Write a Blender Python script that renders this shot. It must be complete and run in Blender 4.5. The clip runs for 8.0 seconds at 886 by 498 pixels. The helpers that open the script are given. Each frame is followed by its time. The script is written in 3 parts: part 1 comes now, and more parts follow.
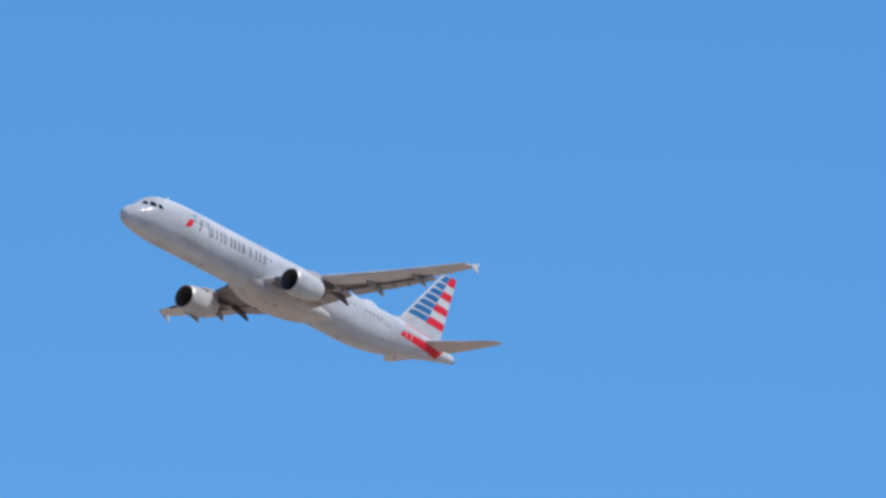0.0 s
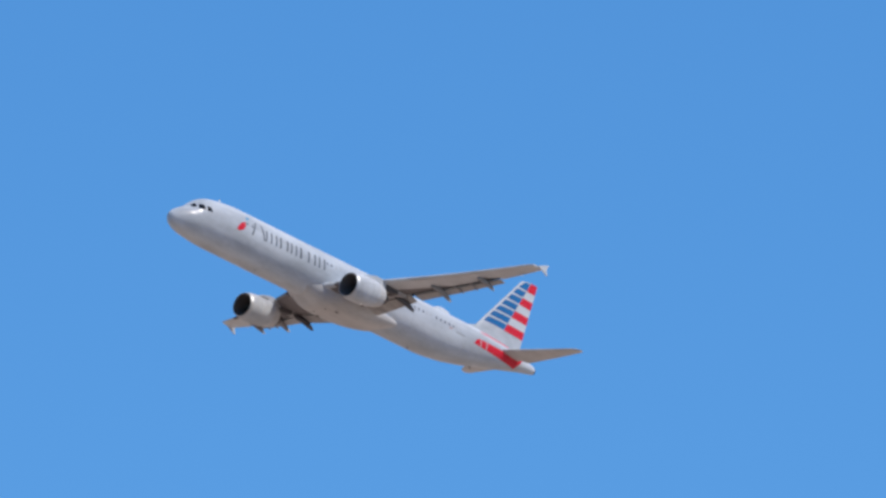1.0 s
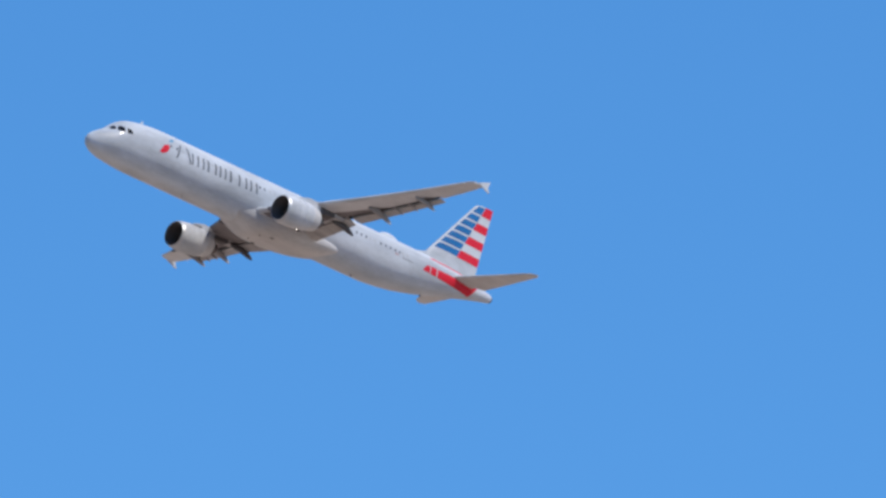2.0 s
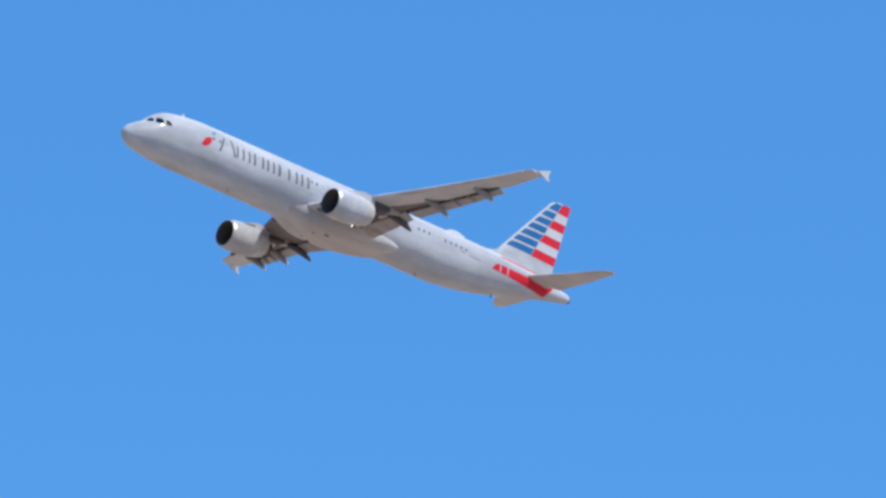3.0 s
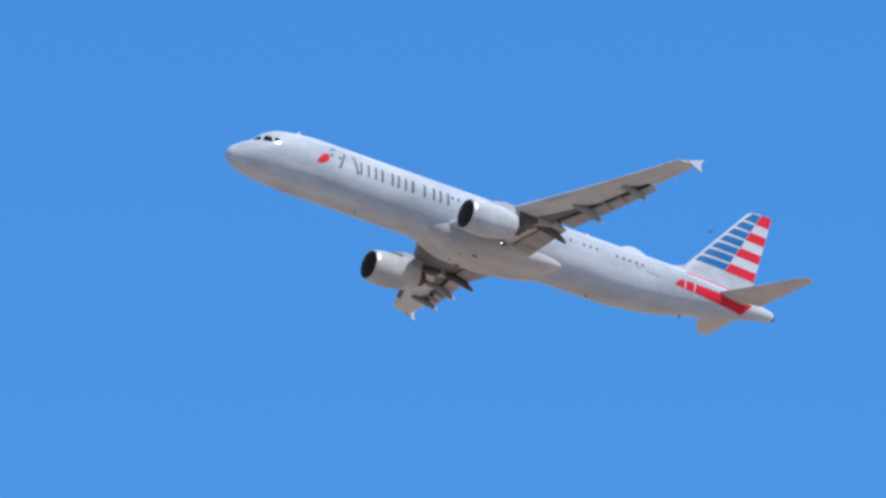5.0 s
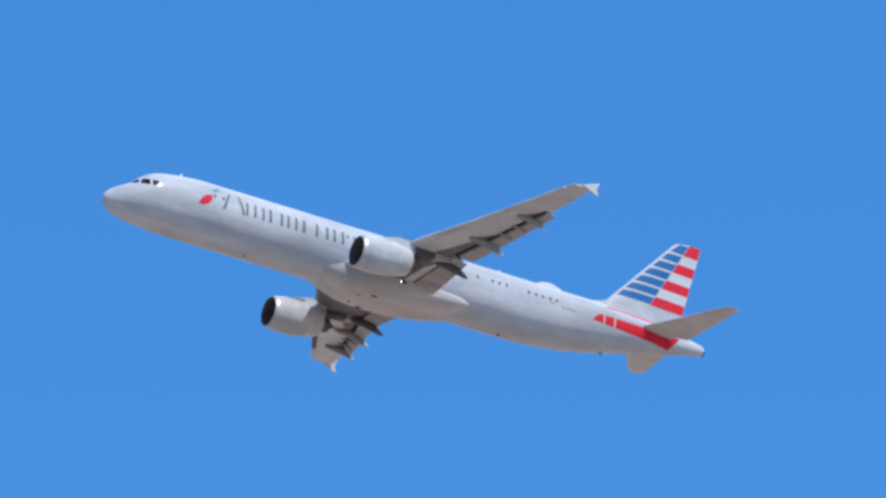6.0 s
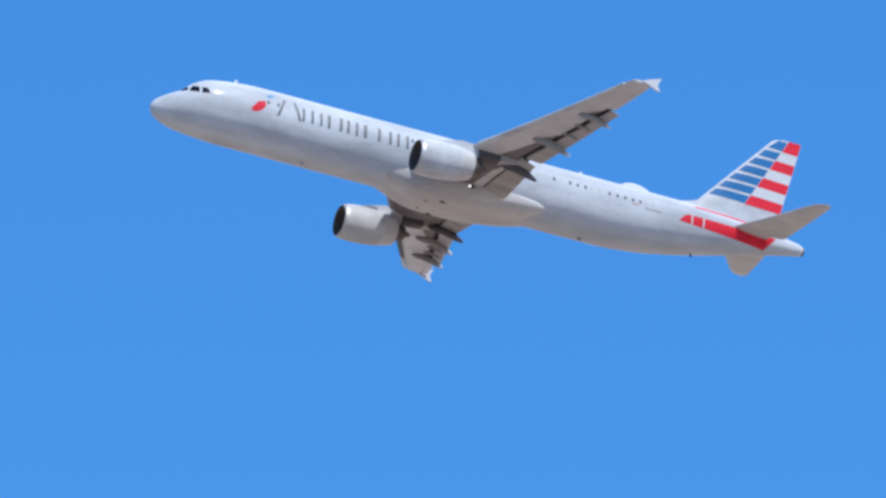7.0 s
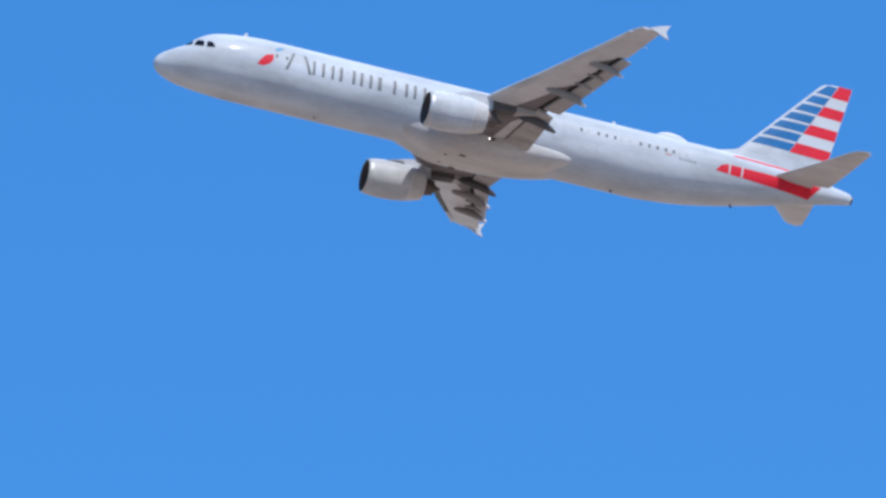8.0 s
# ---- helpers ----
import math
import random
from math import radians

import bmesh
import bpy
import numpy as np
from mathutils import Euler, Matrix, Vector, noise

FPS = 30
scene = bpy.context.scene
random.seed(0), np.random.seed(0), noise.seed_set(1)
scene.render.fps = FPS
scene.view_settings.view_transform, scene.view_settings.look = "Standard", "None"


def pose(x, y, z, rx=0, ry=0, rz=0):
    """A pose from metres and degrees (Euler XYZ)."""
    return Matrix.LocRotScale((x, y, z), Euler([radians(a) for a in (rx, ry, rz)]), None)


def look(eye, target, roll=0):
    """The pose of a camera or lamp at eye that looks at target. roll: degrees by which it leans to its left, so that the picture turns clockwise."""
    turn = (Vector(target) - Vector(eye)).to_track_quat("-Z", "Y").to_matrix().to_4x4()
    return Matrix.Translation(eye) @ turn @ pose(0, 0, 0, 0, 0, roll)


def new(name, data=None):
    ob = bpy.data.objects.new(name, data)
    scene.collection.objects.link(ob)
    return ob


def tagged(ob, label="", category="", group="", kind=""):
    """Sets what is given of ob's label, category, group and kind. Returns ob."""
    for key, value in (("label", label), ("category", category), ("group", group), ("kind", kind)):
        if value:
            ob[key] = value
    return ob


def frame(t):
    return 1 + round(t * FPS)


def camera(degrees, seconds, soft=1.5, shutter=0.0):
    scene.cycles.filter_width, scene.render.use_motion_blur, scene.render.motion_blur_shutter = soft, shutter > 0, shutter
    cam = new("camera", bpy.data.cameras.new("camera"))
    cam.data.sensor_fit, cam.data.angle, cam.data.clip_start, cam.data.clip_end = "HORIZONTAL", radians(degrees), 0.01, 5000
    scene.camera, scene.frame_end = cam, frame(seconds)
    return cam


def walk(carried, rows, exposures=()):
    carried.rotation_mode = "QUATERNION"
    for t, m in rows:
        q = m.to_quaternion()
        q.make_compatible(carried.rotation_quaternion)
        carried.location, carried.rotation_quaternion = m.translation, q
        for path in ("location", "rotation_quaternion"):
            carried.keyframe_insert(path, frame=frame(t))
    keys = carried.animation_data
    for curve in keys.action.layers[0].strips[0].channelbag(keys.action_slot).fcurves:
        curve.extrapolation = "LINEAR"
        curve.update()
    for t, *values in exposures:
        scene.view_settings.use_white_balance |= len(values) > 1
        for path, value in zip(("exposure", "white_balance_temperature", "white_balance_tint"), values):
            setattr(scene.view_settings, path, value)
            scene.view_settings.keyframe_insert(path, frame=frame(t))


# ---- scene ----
# <aim>
FOV = 3.6336
# seconds, yaw to the left, pitch, roll of the hand-held camera, in degrees
AIM = [
    (0, -11.8962, 12.7543, 2.031), (0.1, -11.6379, 12.8549, 2.011), (0.2, -11.3815, 12.9415, 1.991),
    (0.3, -11.1372, 13.0290, 1.970), (0.4, -10.9115, 13.1318, 1.950), (0.5, -10.7017, 13.2407, 1.930),
    (0.6, -10.4537, 13.3759, 1.805), (0.7, -10.1898, 13.5207, 1.681), (0.8, -9.9268, 13.6755, 1.557),
    (0.9, -9.6829, 13.8184, 1.433), (1, -9.4567, 13.9468, 1.308), (1.1, -9.2625, 14.0685, 1.201),
    (1.2, -9.0664, 14.1686, 1.095), (1.3, -8.8546, 14.2546, 0.988), (1.4, -8.6346, 14.3427, 0.880),
    (1.5, -8.4059, 14.4251, 0.773), (1.6, -8.1716, 14.5104, 0.665), (1.7, -7.9349, 14.5832, 0.555),
    (2.8, -4.7971, 15.8151, 0.140), (2.9, -4.4223, 15.9398, 0.123), (3, -4.0271, 16.0637, 0.107),
    (3.1, -3.6221, 16.1937, 0.099), (3.2, -3.2042, 16.3229, 0.089), (3.3, -2.7407, 16.4756, 0.081),
    (3.4, -2.2862, 16.6284, 0.071), (3.5, -1.8658, 16.7672, 0.062), (3.6, -1.4700, 16.9089, -0.033),
    (3.7, -1.0860, 17.0414, -0.129), (3.8, -0.7041, 17.1530, -0.225), (3.9, -0.3460, 17.2295, -0.320),
    (4, 0.0007, 17.3203, -0.417), (4.1, 0.3546, 17.4243, -0.544), (4.2, 0.7060, 17.5516, -0.672),
    (5.3, 5.1919, 19.0003, -1.716), (5.4, 5.5935, 19.1476, -1.817), (5.5, 5.9770, 19.3043, -1.918),
    (5.6, 6.3535, 19.4260, -2.026), (5.7, 6.7359, 19.5269, -2.133), (5.8, 7.1257, 19.6380, -2.240),
    (5.9, 7.5312, 19.7527, -2.348), (6, 7.9704, 19.8779, -2.455), (6.1, 8.4606, 19.9973, -2.492),
    (6.2, 8.9874, 20.1079, -2.529), (6.3, 9.4958, 20.2069, -2.566), (6.4, 9.9847, 20.2627, -2.603),
    (6.5, 10.4500, 20.3101, -2.641), (6.6, 10.9403, 20.3395, -2.595), (6.7, 11.4658, 20.3913, -2.548),
    (6.8, 12.0631, 20.4261, -2.502), (6.9, 12.7008, 20.4679, -2.456), (7, 13.3463, 20.5122, -2.410),
    (7.1, 13.9647, 20.5386, -2.367), (7.2, 14.5576, 20.5910, -2.325), (7.3, 15.0910, 20.6438, -2.283),
    (7.4, 15.5899, 20.6980, -2.242), (7.5, 16.0473, 20.7653, -2.199), (7.6, 16.4937, 20.8209, -2.074),
    (7.7, 17.0050, 20.8977, -1.948), (7.8, 17.6065, 20.9877, -1.823), (7.9, 18.2988, 21.0673, -1.698),
    (8, 19.0634, 21.1358, -1.572),
]
# </aim>
# <fly>
ROLL = [(0, 0.66), (0.5, 0.06), (1, -0.11), (1.5, -0.25), (3, -0.23), (3.5, -0.30), (4, -0.21), (5.5, 1.46), (6, 1.39), (6.5, 0.88), (7, 0.54), (7.5, 0.18), (8, -0.44)]  # seconds and degrees: the wings rock a little in the climb
PITCH, HEADING = (-7.931, -0.027, -0.181), (-141.472, -0.155, 0.029)  # degrees, about the middle of the climb
START, SPEED, GAIN = (208.8868, 1121.8844, 262.9982), (-51.5023, -50.2671, 11.3804), (-1.0218, 0.0900, -0.6251)
# </fly>
EYE = (0.0, 0.0, 1.7)
cam = camera(FOV, 8.0, soft=2.95)
walk(cam, [(t, pose(*EYE, 90 + pitch, 0, yaw) @ pose(0, 0, 0, 0, 0, roll)) for t, yaw, pitch, roll in AIM],
     exposures=[(0, 0.23, 7000, 12), (1.5, 0.26, 6900, 12), (3.5, 0.45, 6700, 11), (5.5, 0.44, 6500, 10), (6, 0.42, 6480, 10), (6.5, 0.52, 6430, 10), (7, 0.56, 6400, 10), (8, 0.52, 6380, 10)])

# ---- world and sun ----
SUN = Vector((0.492, -0.332, 0.805)).normalized()
world = bpy.data.worlds.new("sky")
scene.world = world
world.use_nodes = True
wn, wl = world.node_tree.nodes, world.node_tree.links
sky = wn.new("ShaderNodeTexSky")
sky.sky_type, sky.sun_disc = "NISHITA", False
sky.sun_elevation = math.asin(SUN.z)
sky.sun_rotation = math.atan2(SUN.x, SUN.y)
sky.altitude, sky.air_density, sky.dust_density, sky.ozone_density = 600, 1.0, 0.25, 4.0
deep = wn.new("ShaderNodeMix")  # the deep blue of very dry air
deep.data_type, deep.blend_type = "RGBA", "MULTIPLY"
deep.inputs["Factor"].default_value = 1.0
deep.inputs[7].default_value = (0.622, 0.90, 1.132, 1)
wl.new(sky.outputs[0], deep.inputs[6])
rich = wn.new("ShaderNodeHueSaturation")
rich.inputs["Saturation"].default_value = 1.10
wl.new(deep.outputs[2], rich.inputs["Color"])
wl.new(rich.outputs[0], wn["Background"].inputs[0])
wn["Background"].inputs[1].default_value = 0.12

sun = new("sun", bpy.data.lights.new("sun", "SUN"))
sun.data.energy, sun.data.angle, sun.data.color = 5.0, radians(0.53), (1.0, 0.97, 0.94)
sun.matrix_world = look(SUN * 100, (0, 0, 0))


# ---- materials ----
def material(name, colour, rough=0.4, metal=0.0, vary=0.06, scale=1.2, streak=1.0, bump=0.0, coat=0.0, spec=0.5, powder=1.0):
    """Paint or metal with broad blotches and fine grain; streak over 1 draws the blotches out along x."""
    m = bpy.data.materials.new(name)
    m.use_nodes = True
    n, l = m.node_tree.nodes, m.node_tree.links
    b = n["Principled BSDF"]
    b.inputs["Metallic"].default_value, b.inputs["Coat Weight"].default_value = metal, coat
    b.inputs["Diffuse Roughness"].default_value = powder
    b.inputs["Coat Roughness"].default_value, b.inputs["Specular IOR Level"].default_value = 0.11, spec
    tc, mp = n.new("ShaderNodeTexCoord"), n.new("ShaderNodeMapping")
    mp.inputs["Scale"].default_value = (1 / streak, 1, 1)
    l.new(tc.outputs["Object"], mp.inputs[0])
    broad, fine = n.new("ShaderNodeTexNoise"), n.new("ShaderNodeTexNoise")
    for node, s in ((broad, scale), (fine, scale * 9)):
        node.inputs["Scale"].default_value, node.inputs["Detail"].default_value = s, 4
        l.new(mp.outputs[0], node.inputs["Vector"])
    add = n.new("ShaderNodeMath")
    add.operation, add.inputs[1].default_value = "MULTIPLY_ADD", 0.4
    l.new(fine.outputs[0], add.inputs[0]), l.new(broad.outputs[0], add.inputs[2])
    ramp = n.new("ShaderNodeValToRGB")
    ramp.color_ramp.elements[0].position, ramp.color_ramp.elements[1].position = 0.45, 0.95
    ramp.color_ramp.elements[0].color = (*[c * (1 - vary) for c in colour], 1)
    ramp.color_ramp.elements[1].color = (*[min(1, c * (1 + vary)) for c in colour], 1)
    l.new(add.outputs[0], ramp.inputs[0]), l.new(ramp.outputs[0], b.inputs["Base Color"])
    rr = n.new("ShaderNodeMapRange")
    rr.inputs[3].default_value, rr.inputs[4].default_value = rough * 0.85, min(1, rough * 1.15)
    l.new(fine.outputs[0], rr.inputs[0]), l.new(rr.outputs[0], b.inputs["Roughness"])
    if bump:
        bp = n.new("ShaderNodeBump")
        bp.inputs["Strength"].default_value, bp.inputs["Distance"].default_value = bump, 0.02
        l.new(fine.outputs[0], bp.inputs["Height"]), l.new(bp.outputs[0], b.inputs["Normal"])
    return m


def glowing(name, colour, strength):
    m = bpy.data.materials.new(name)
    m.use_nodes = True
    b = m.node_tree.nodes["Principled BSDF"]
    b.inputs["Emission Color"].default_value, b.inputs["Emission Strength"].default_value = (*colour, 1), strength
    return m


SILVER = material("silver_mica_paint", (0.435, 0.464, 0.499), 0.55, 0.0, 0.2, 0.9, 3.5, 0.0, 0.055, 0.25)
BELLY = material("belly_paint", (0.453, 0.451, 0.451), 0.45, 0.0, 0.2, 0.9, 4, 0.03)
HULLBELLY = material("dusty_belly_skin", (0.446, 0.440, 0.438), 0.5, 0.0, 0.22, 0.8, 4, 0.02, 0.0, 0.25)
WING = material("wing_grey_paint", (0.458, 0.462, 0.474), 0.45, 0.0, 0.16, 0.9, 3, 0.03)
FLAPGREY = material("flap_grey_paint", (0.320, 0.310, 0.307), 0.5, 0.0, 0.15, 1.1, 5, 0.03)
FAIRING = material("shaded_grey_paint", (0.250, 0.240, 0.238), 0.5, 0.0, 0.25, 1.5, 4, 0.03)
NACELLE = material("nacelle_paint", (0.440, 0.460, 0.484), 0.55, 0.0, 0.2, 1.1, 2, 0.0, 0.0, 0.25)
LIP = material("brushed_lip", (0.416, 0.424, 0.432), 0.5, 0.4, 0.04, 2)
GRIME_SHADE = material("grimy_shaded_skin", (0.135, 0.122, 0.126), 0.6, 0.0, 0.35, 1.2, 3, 0.03)
DARKPOD = material("near_black_fairing", (0.045, 0.042, 0.048), 0.5, 0.0, 0.3, 1.5, 3)
FLAPDARK = material("blotchy_inner_flap", (0.320, 0.308, 0.300), 0.55, 0.0, 0.35, 1.2, 3, 0.03)
NOZZLE = material("burnt_nozzle_metal", (0.105, 0.085, 0.080), 0.5, 0.6, 0.25, 2)
DUCT = material("inlet_liner", (0.075, 0.070, 0.072), 0.8, 0.0, 0.2, 2)
BLADE = material("titanium_blade", (0.110, 0.100, 0.100), 0.5, 0.6, 0.2, 3)
COVE = material("flap_cove_shade", (0.022, 0.020, 0.022), 0.8, 0.2, 0.3, 2)
WHITE = material("white_paint", (0.519, 0.542, 0.568), 0.55, 0.0, 0.07, 1.5, 2, 0.0, 0.0, 0.2)
RED = material("red_paint", (0.605, 0.016, 0.036), 0.6, 0.0, 0.08, 1.5, 2, 0.0, 0.06, 0.15)
BLUE = material("blue_paint", (0.009, 0.140, 0.352), 0.6, 0.0, 0.15, 1.5, 2, 0.0, 0.06, 0.15)
PALEBLUE = material("pale_blue_paint", (0.080, 0.270, 0.420), 0.36, 0.0, 0.06, 1.5)
LETTER = material("grey_lettering", (0.100, 0.113, 0.133), 0.6, 0.0, 0.1, 2)
GLASS = material("cockpit_glass", (0.008, 0.008, 0.010), 0.12, 0.0, 0.1, 2, 1, 0, 0, 0.25)
PANE = material("cabin_glass", (0.125, 0.130, 0.140), 0.2, 0.0, 0.1, 2)
SHADE = material("drawn_window_shade", (0.371, 0.379, 0.393), 0.55, 0.0, 0.05, 2)
SEAM = material("panel_seam", (0.405, 0.428, 0.455), 0.55, 0.0, 0.15, 3)
FAINT = material("worn_marking_paint", (0.238, 0.247, 0.265), 0.6, 0.0, 0.15, 3)
FADED = material("faded_red_paint", (0.389, 0.256, 0.256), 0.6, 0.0, 0.15, 3)
SLATSHADE = material("shaded_slat_metal", (0.029, 0.024, 0.027), 0.5, 0.2, 0.7, 3.5)
CHITIN = material("dark_chitin", (0.019, 0.021, 0.026), 0.5, 0.0, 0.2, 300)
RUBBER = material("black_rubber", (0.013, 0.013, 0.013), 0.7, 0.0, 0.2, 3)
LAMP = glowing("lit_landing_lamp", (1.0, 0.97, 0.9), 3.0)
SAND = material("dry_desert_ground", (0.284, 0.220, 0.178), 0.95, 0.0, 0.35, 0.012, 1, 0.0, 0, 0.2, 0.0)


# ---- mesh helpers; s is metres aft of the nose ----
def part(name, bm, mat, parent, label="", smooth=True):
    bmesh.ops.recalc_face_normals(bm, faces=bm.faces)
    me = bpy.data.meshes.new(name)
    bm.to_mesh(me)
    bm.free()
    if smooth:
        me.shade_smooth()
        me.set_sharp_from_angle(angle=radians(35))
    me.materials.append(mat)
    ob = new(name, me)
    ob.parent = parent
    return tagged(ob, label)


def loft(rings, cap=True, bm=None):
    bm = bm or bmesh.new()
    rows = [[bm.verts.new(p) for p in ring] for ring in rings]
    for a, b in zip(rows, rows[1:]):
        for i in range(len(a)):
            j = (i + 1) % len(a)
            bm.faces.new((a[i], a[j], b[j], b[i]))
    if cap:
        bm.faces.new(rows[0]), bm.faces.new(rows[-1])
    return bm


def curve(keys, x):
    """Smooth value at x through rows of (x, value...)."""
    k = np.array(keys, float)
    i = int(np.clip(np.searchsorted(k[:, 0], x) - 1, 0, len(k) - 2))
    d = np.diff(k[:, 1:], axis=0) / np.diff(k[:, 0])[:, None]
    m = np.vstack([d[:1], np.where(d[1:] * d[:-1] > 0, 2 * d[1:] * d[:-1] / (d[1:] + d[:-1] + 1e-12), 0), d[-1:]])
    h = k[i + 1, 0] - k[i, 0]
    u = (min(max(x, k[0, 0]), k[-1, 0]) - k[i, 0]) / h
    return ((2 * u**3 - 3 * u**2 + 1) * k[i, 1:] + (u**3 - 2 * u**2 + u) * h * m[i]
            + (3 * u**2 - 2 * u**3) * k[i + 1, 1:] + (u**3 - u**2) * h * m[i + 1])


def tube(stations, centre_y, centre_z, seg=40, cap=False, squash=1.0):
    """A body of revolution along the airliner, from rows of (s, radius)."""
    rings = [[(-s, centre_y + r * math.cos(a), centre_z + squash * r * math.sin(a)) for a in
              (2 * math.pi * i / seg for i in range(seg))] for s, r in stations]
    return loft(rings, cap)


def blob(s, y, z, length, width, height, seg=20, n=12, blunt=0.6):
    """A streamlined body, pointed aft."""
    rings = []
    for i in range(n + 1):
        u = min(max(i / n, 0.01), 0.995)
        r = (u**blunt) * (1 - u)**0.75 / 0.55
        rings.append([(-(s + u * length), y + r * width / 2 * math.cos(a), z + r * height / 2 * math.sin(a))
                      for a in (2 * math.pi * k / seg for k in range(seg))])
    return loft(rings)


# half width, top and bottom of the fuselage
HULL = [(0, 0.02, -0.84, -0.88), (0.06, 0.24, -0.62, -1.10), (0.25, 0.5, -0.36, -1.34), (0.6, 0.78, -0.08, -1.54), (1.1, 1.06, 0.22, -1.71),
        (1.7, 1.31, 0.56, -1.84), (2.2, 1.47, 1.00, -1.91), (2.8, 1.62, 1.43, -1.97), (3.5, 1.76, 1.71, -2.02),
        (4.5, 1.89, 1.89, -2.06), (5.5, 1.95, 2.00, -2.07), (6.6, 1.975, 2.07, -2.07), (30.3, 1.975, 2.07, -2.07),
        (33, 1.94, 2.07, -1.86), (35.5, 1.78, 2.06, -1.42), (38, 1.48, 2.0, -0.83), (40, 1.15, 1.9, -0.32),
        (42, 0.78, 1.7, 0.18), (43.4, 0.50, 1.50, 0.50), (44.0, 0.40, 1.40, 0.62), (44.22, 0.36, 1.34, 0.66), (44.3, 0.30, 1.28, 0.72)]


def hull(s):
    w, top, bot = curve(HULL, s)
    return w, (top + bot) / 2, (top - bot) / 2


def on_hull(s, z, side=1, off=0.012):
    """The point of the fuselage's skin at s and z, lifted by off."""
    w, c, h = hull(s)
    k = max(-0.999, min(0.999, (z - c) / h))
    y = w * math.sqrt(1 - k * k)
    n = Vector((0, y / w**2, (z - c) / h**2)).normalized()
    return Vector((-s, side * (y + off * n.y), z + off * n.z))


def grown(poly, step=0.16, long=0.8):
    """A flat outline of (s, z) cut into small facets."""
    bm = bmesh.new()
    bm.faces.new([bm.verts.new((s, 0, z)) for s, z in poly])
    xs, zs = [p[0] for p in poly], [p[1] for p in poly]
    for lo, hi, st, ax in ((min(zs), max(zs), step, 2), (min(xs), max(xs), long, 0)):
        v = lo + st
        while v < hi - 1e-4:
            at, no = [0, 0, 0], [0, 0, 0]
            at[ax], no[ax] = v, 1
            bmesh.ops.bisect_plane(bm, geom=bm.verts[:] + bm.edges[:] + bm.faces[:], plane_co=at, plane_no=no)
            v += st
    return bm


def decal(name, poly, mat, parent, side=1, off=0.012, label="", long=0.4):
    bm = grown(poly, 0.12, long)
    for v in bm.verts:
        v.co = on_hull(v.co.x, v.co.z, side, off)
    return part(name, bm, mat, parent, label)


def rounded(s0, s1, z0, z1, r, n=4):
    pts = []
    for cx, cz, a in ((s1 - r, z1 - r, 0), (s0 + r, z1 - r, 90), (s0 + r, z0 + r, 180), (s1 - r, z0 + r, 270)):
        pts += [(cx + r * math.cos(radians(a + 90 * i / n)), cz + r * math.sin(radians(a + 90 * i / n))) for i in range(n + 1)]
    return pts


def outline(name, s0, s1, z0, z1, r, wide, mat, parent, side=1, label=""):
    """A rounded frame on the fuselage's skin."""
    a, b = rounded(s0, s1, z0, z1, r, 5), rounded(s0 + wide, s1 - wide, z0 + wide, z1 - wide, max(r - wide, 0.01), 5)
    bm = bmesh.new()
    ring = []
    for p, q in zip(a + a[:1], b + b[:1]):
        ring.append((p, q))
    for (p0, q0), (p1, q1) in zip(ring, ring[1:]):
        cuts = max(1, int(math.dist(p0, p1) / 0.16))
        for i in range(cuts):
            u, v = i / cuts, (i + 1) / cuts
            mix = lambda m, n, k: (m[0] + (n[0] - m[0]) * k, m[1] + (n[1] - m[1]) * k)
            bm.faces.new([bm.verts.new(on_hull(*c, side, 0.016)) for c in (mix(p0, p1, u), mix(p0, p1, v), mix(q0, q1, v), mix(q0, q1, u))])
    bmesh.ops.remove_doubles(bm, verts=bm.verts, dist=0.001)
    return part(name, bm, mat, parent, label)


# ---- ground ----
def ground():
    bm = bmesh.new()
    bmesh.ops.create_circle(bm, cap_ends=True, segments=96, radius=4500)
    ob = part("ground", bm, SAND, None, "", False)
    tagged(ob, "dry sandy desert ground reaching to the horizon", "ground", kind="structure")


ground()

# ---- the airliner ----
airliner = tagged(new("airliner"), "twin-engined silver-grey jet airliner climbing with red, white and blue striped tail", "airplane")


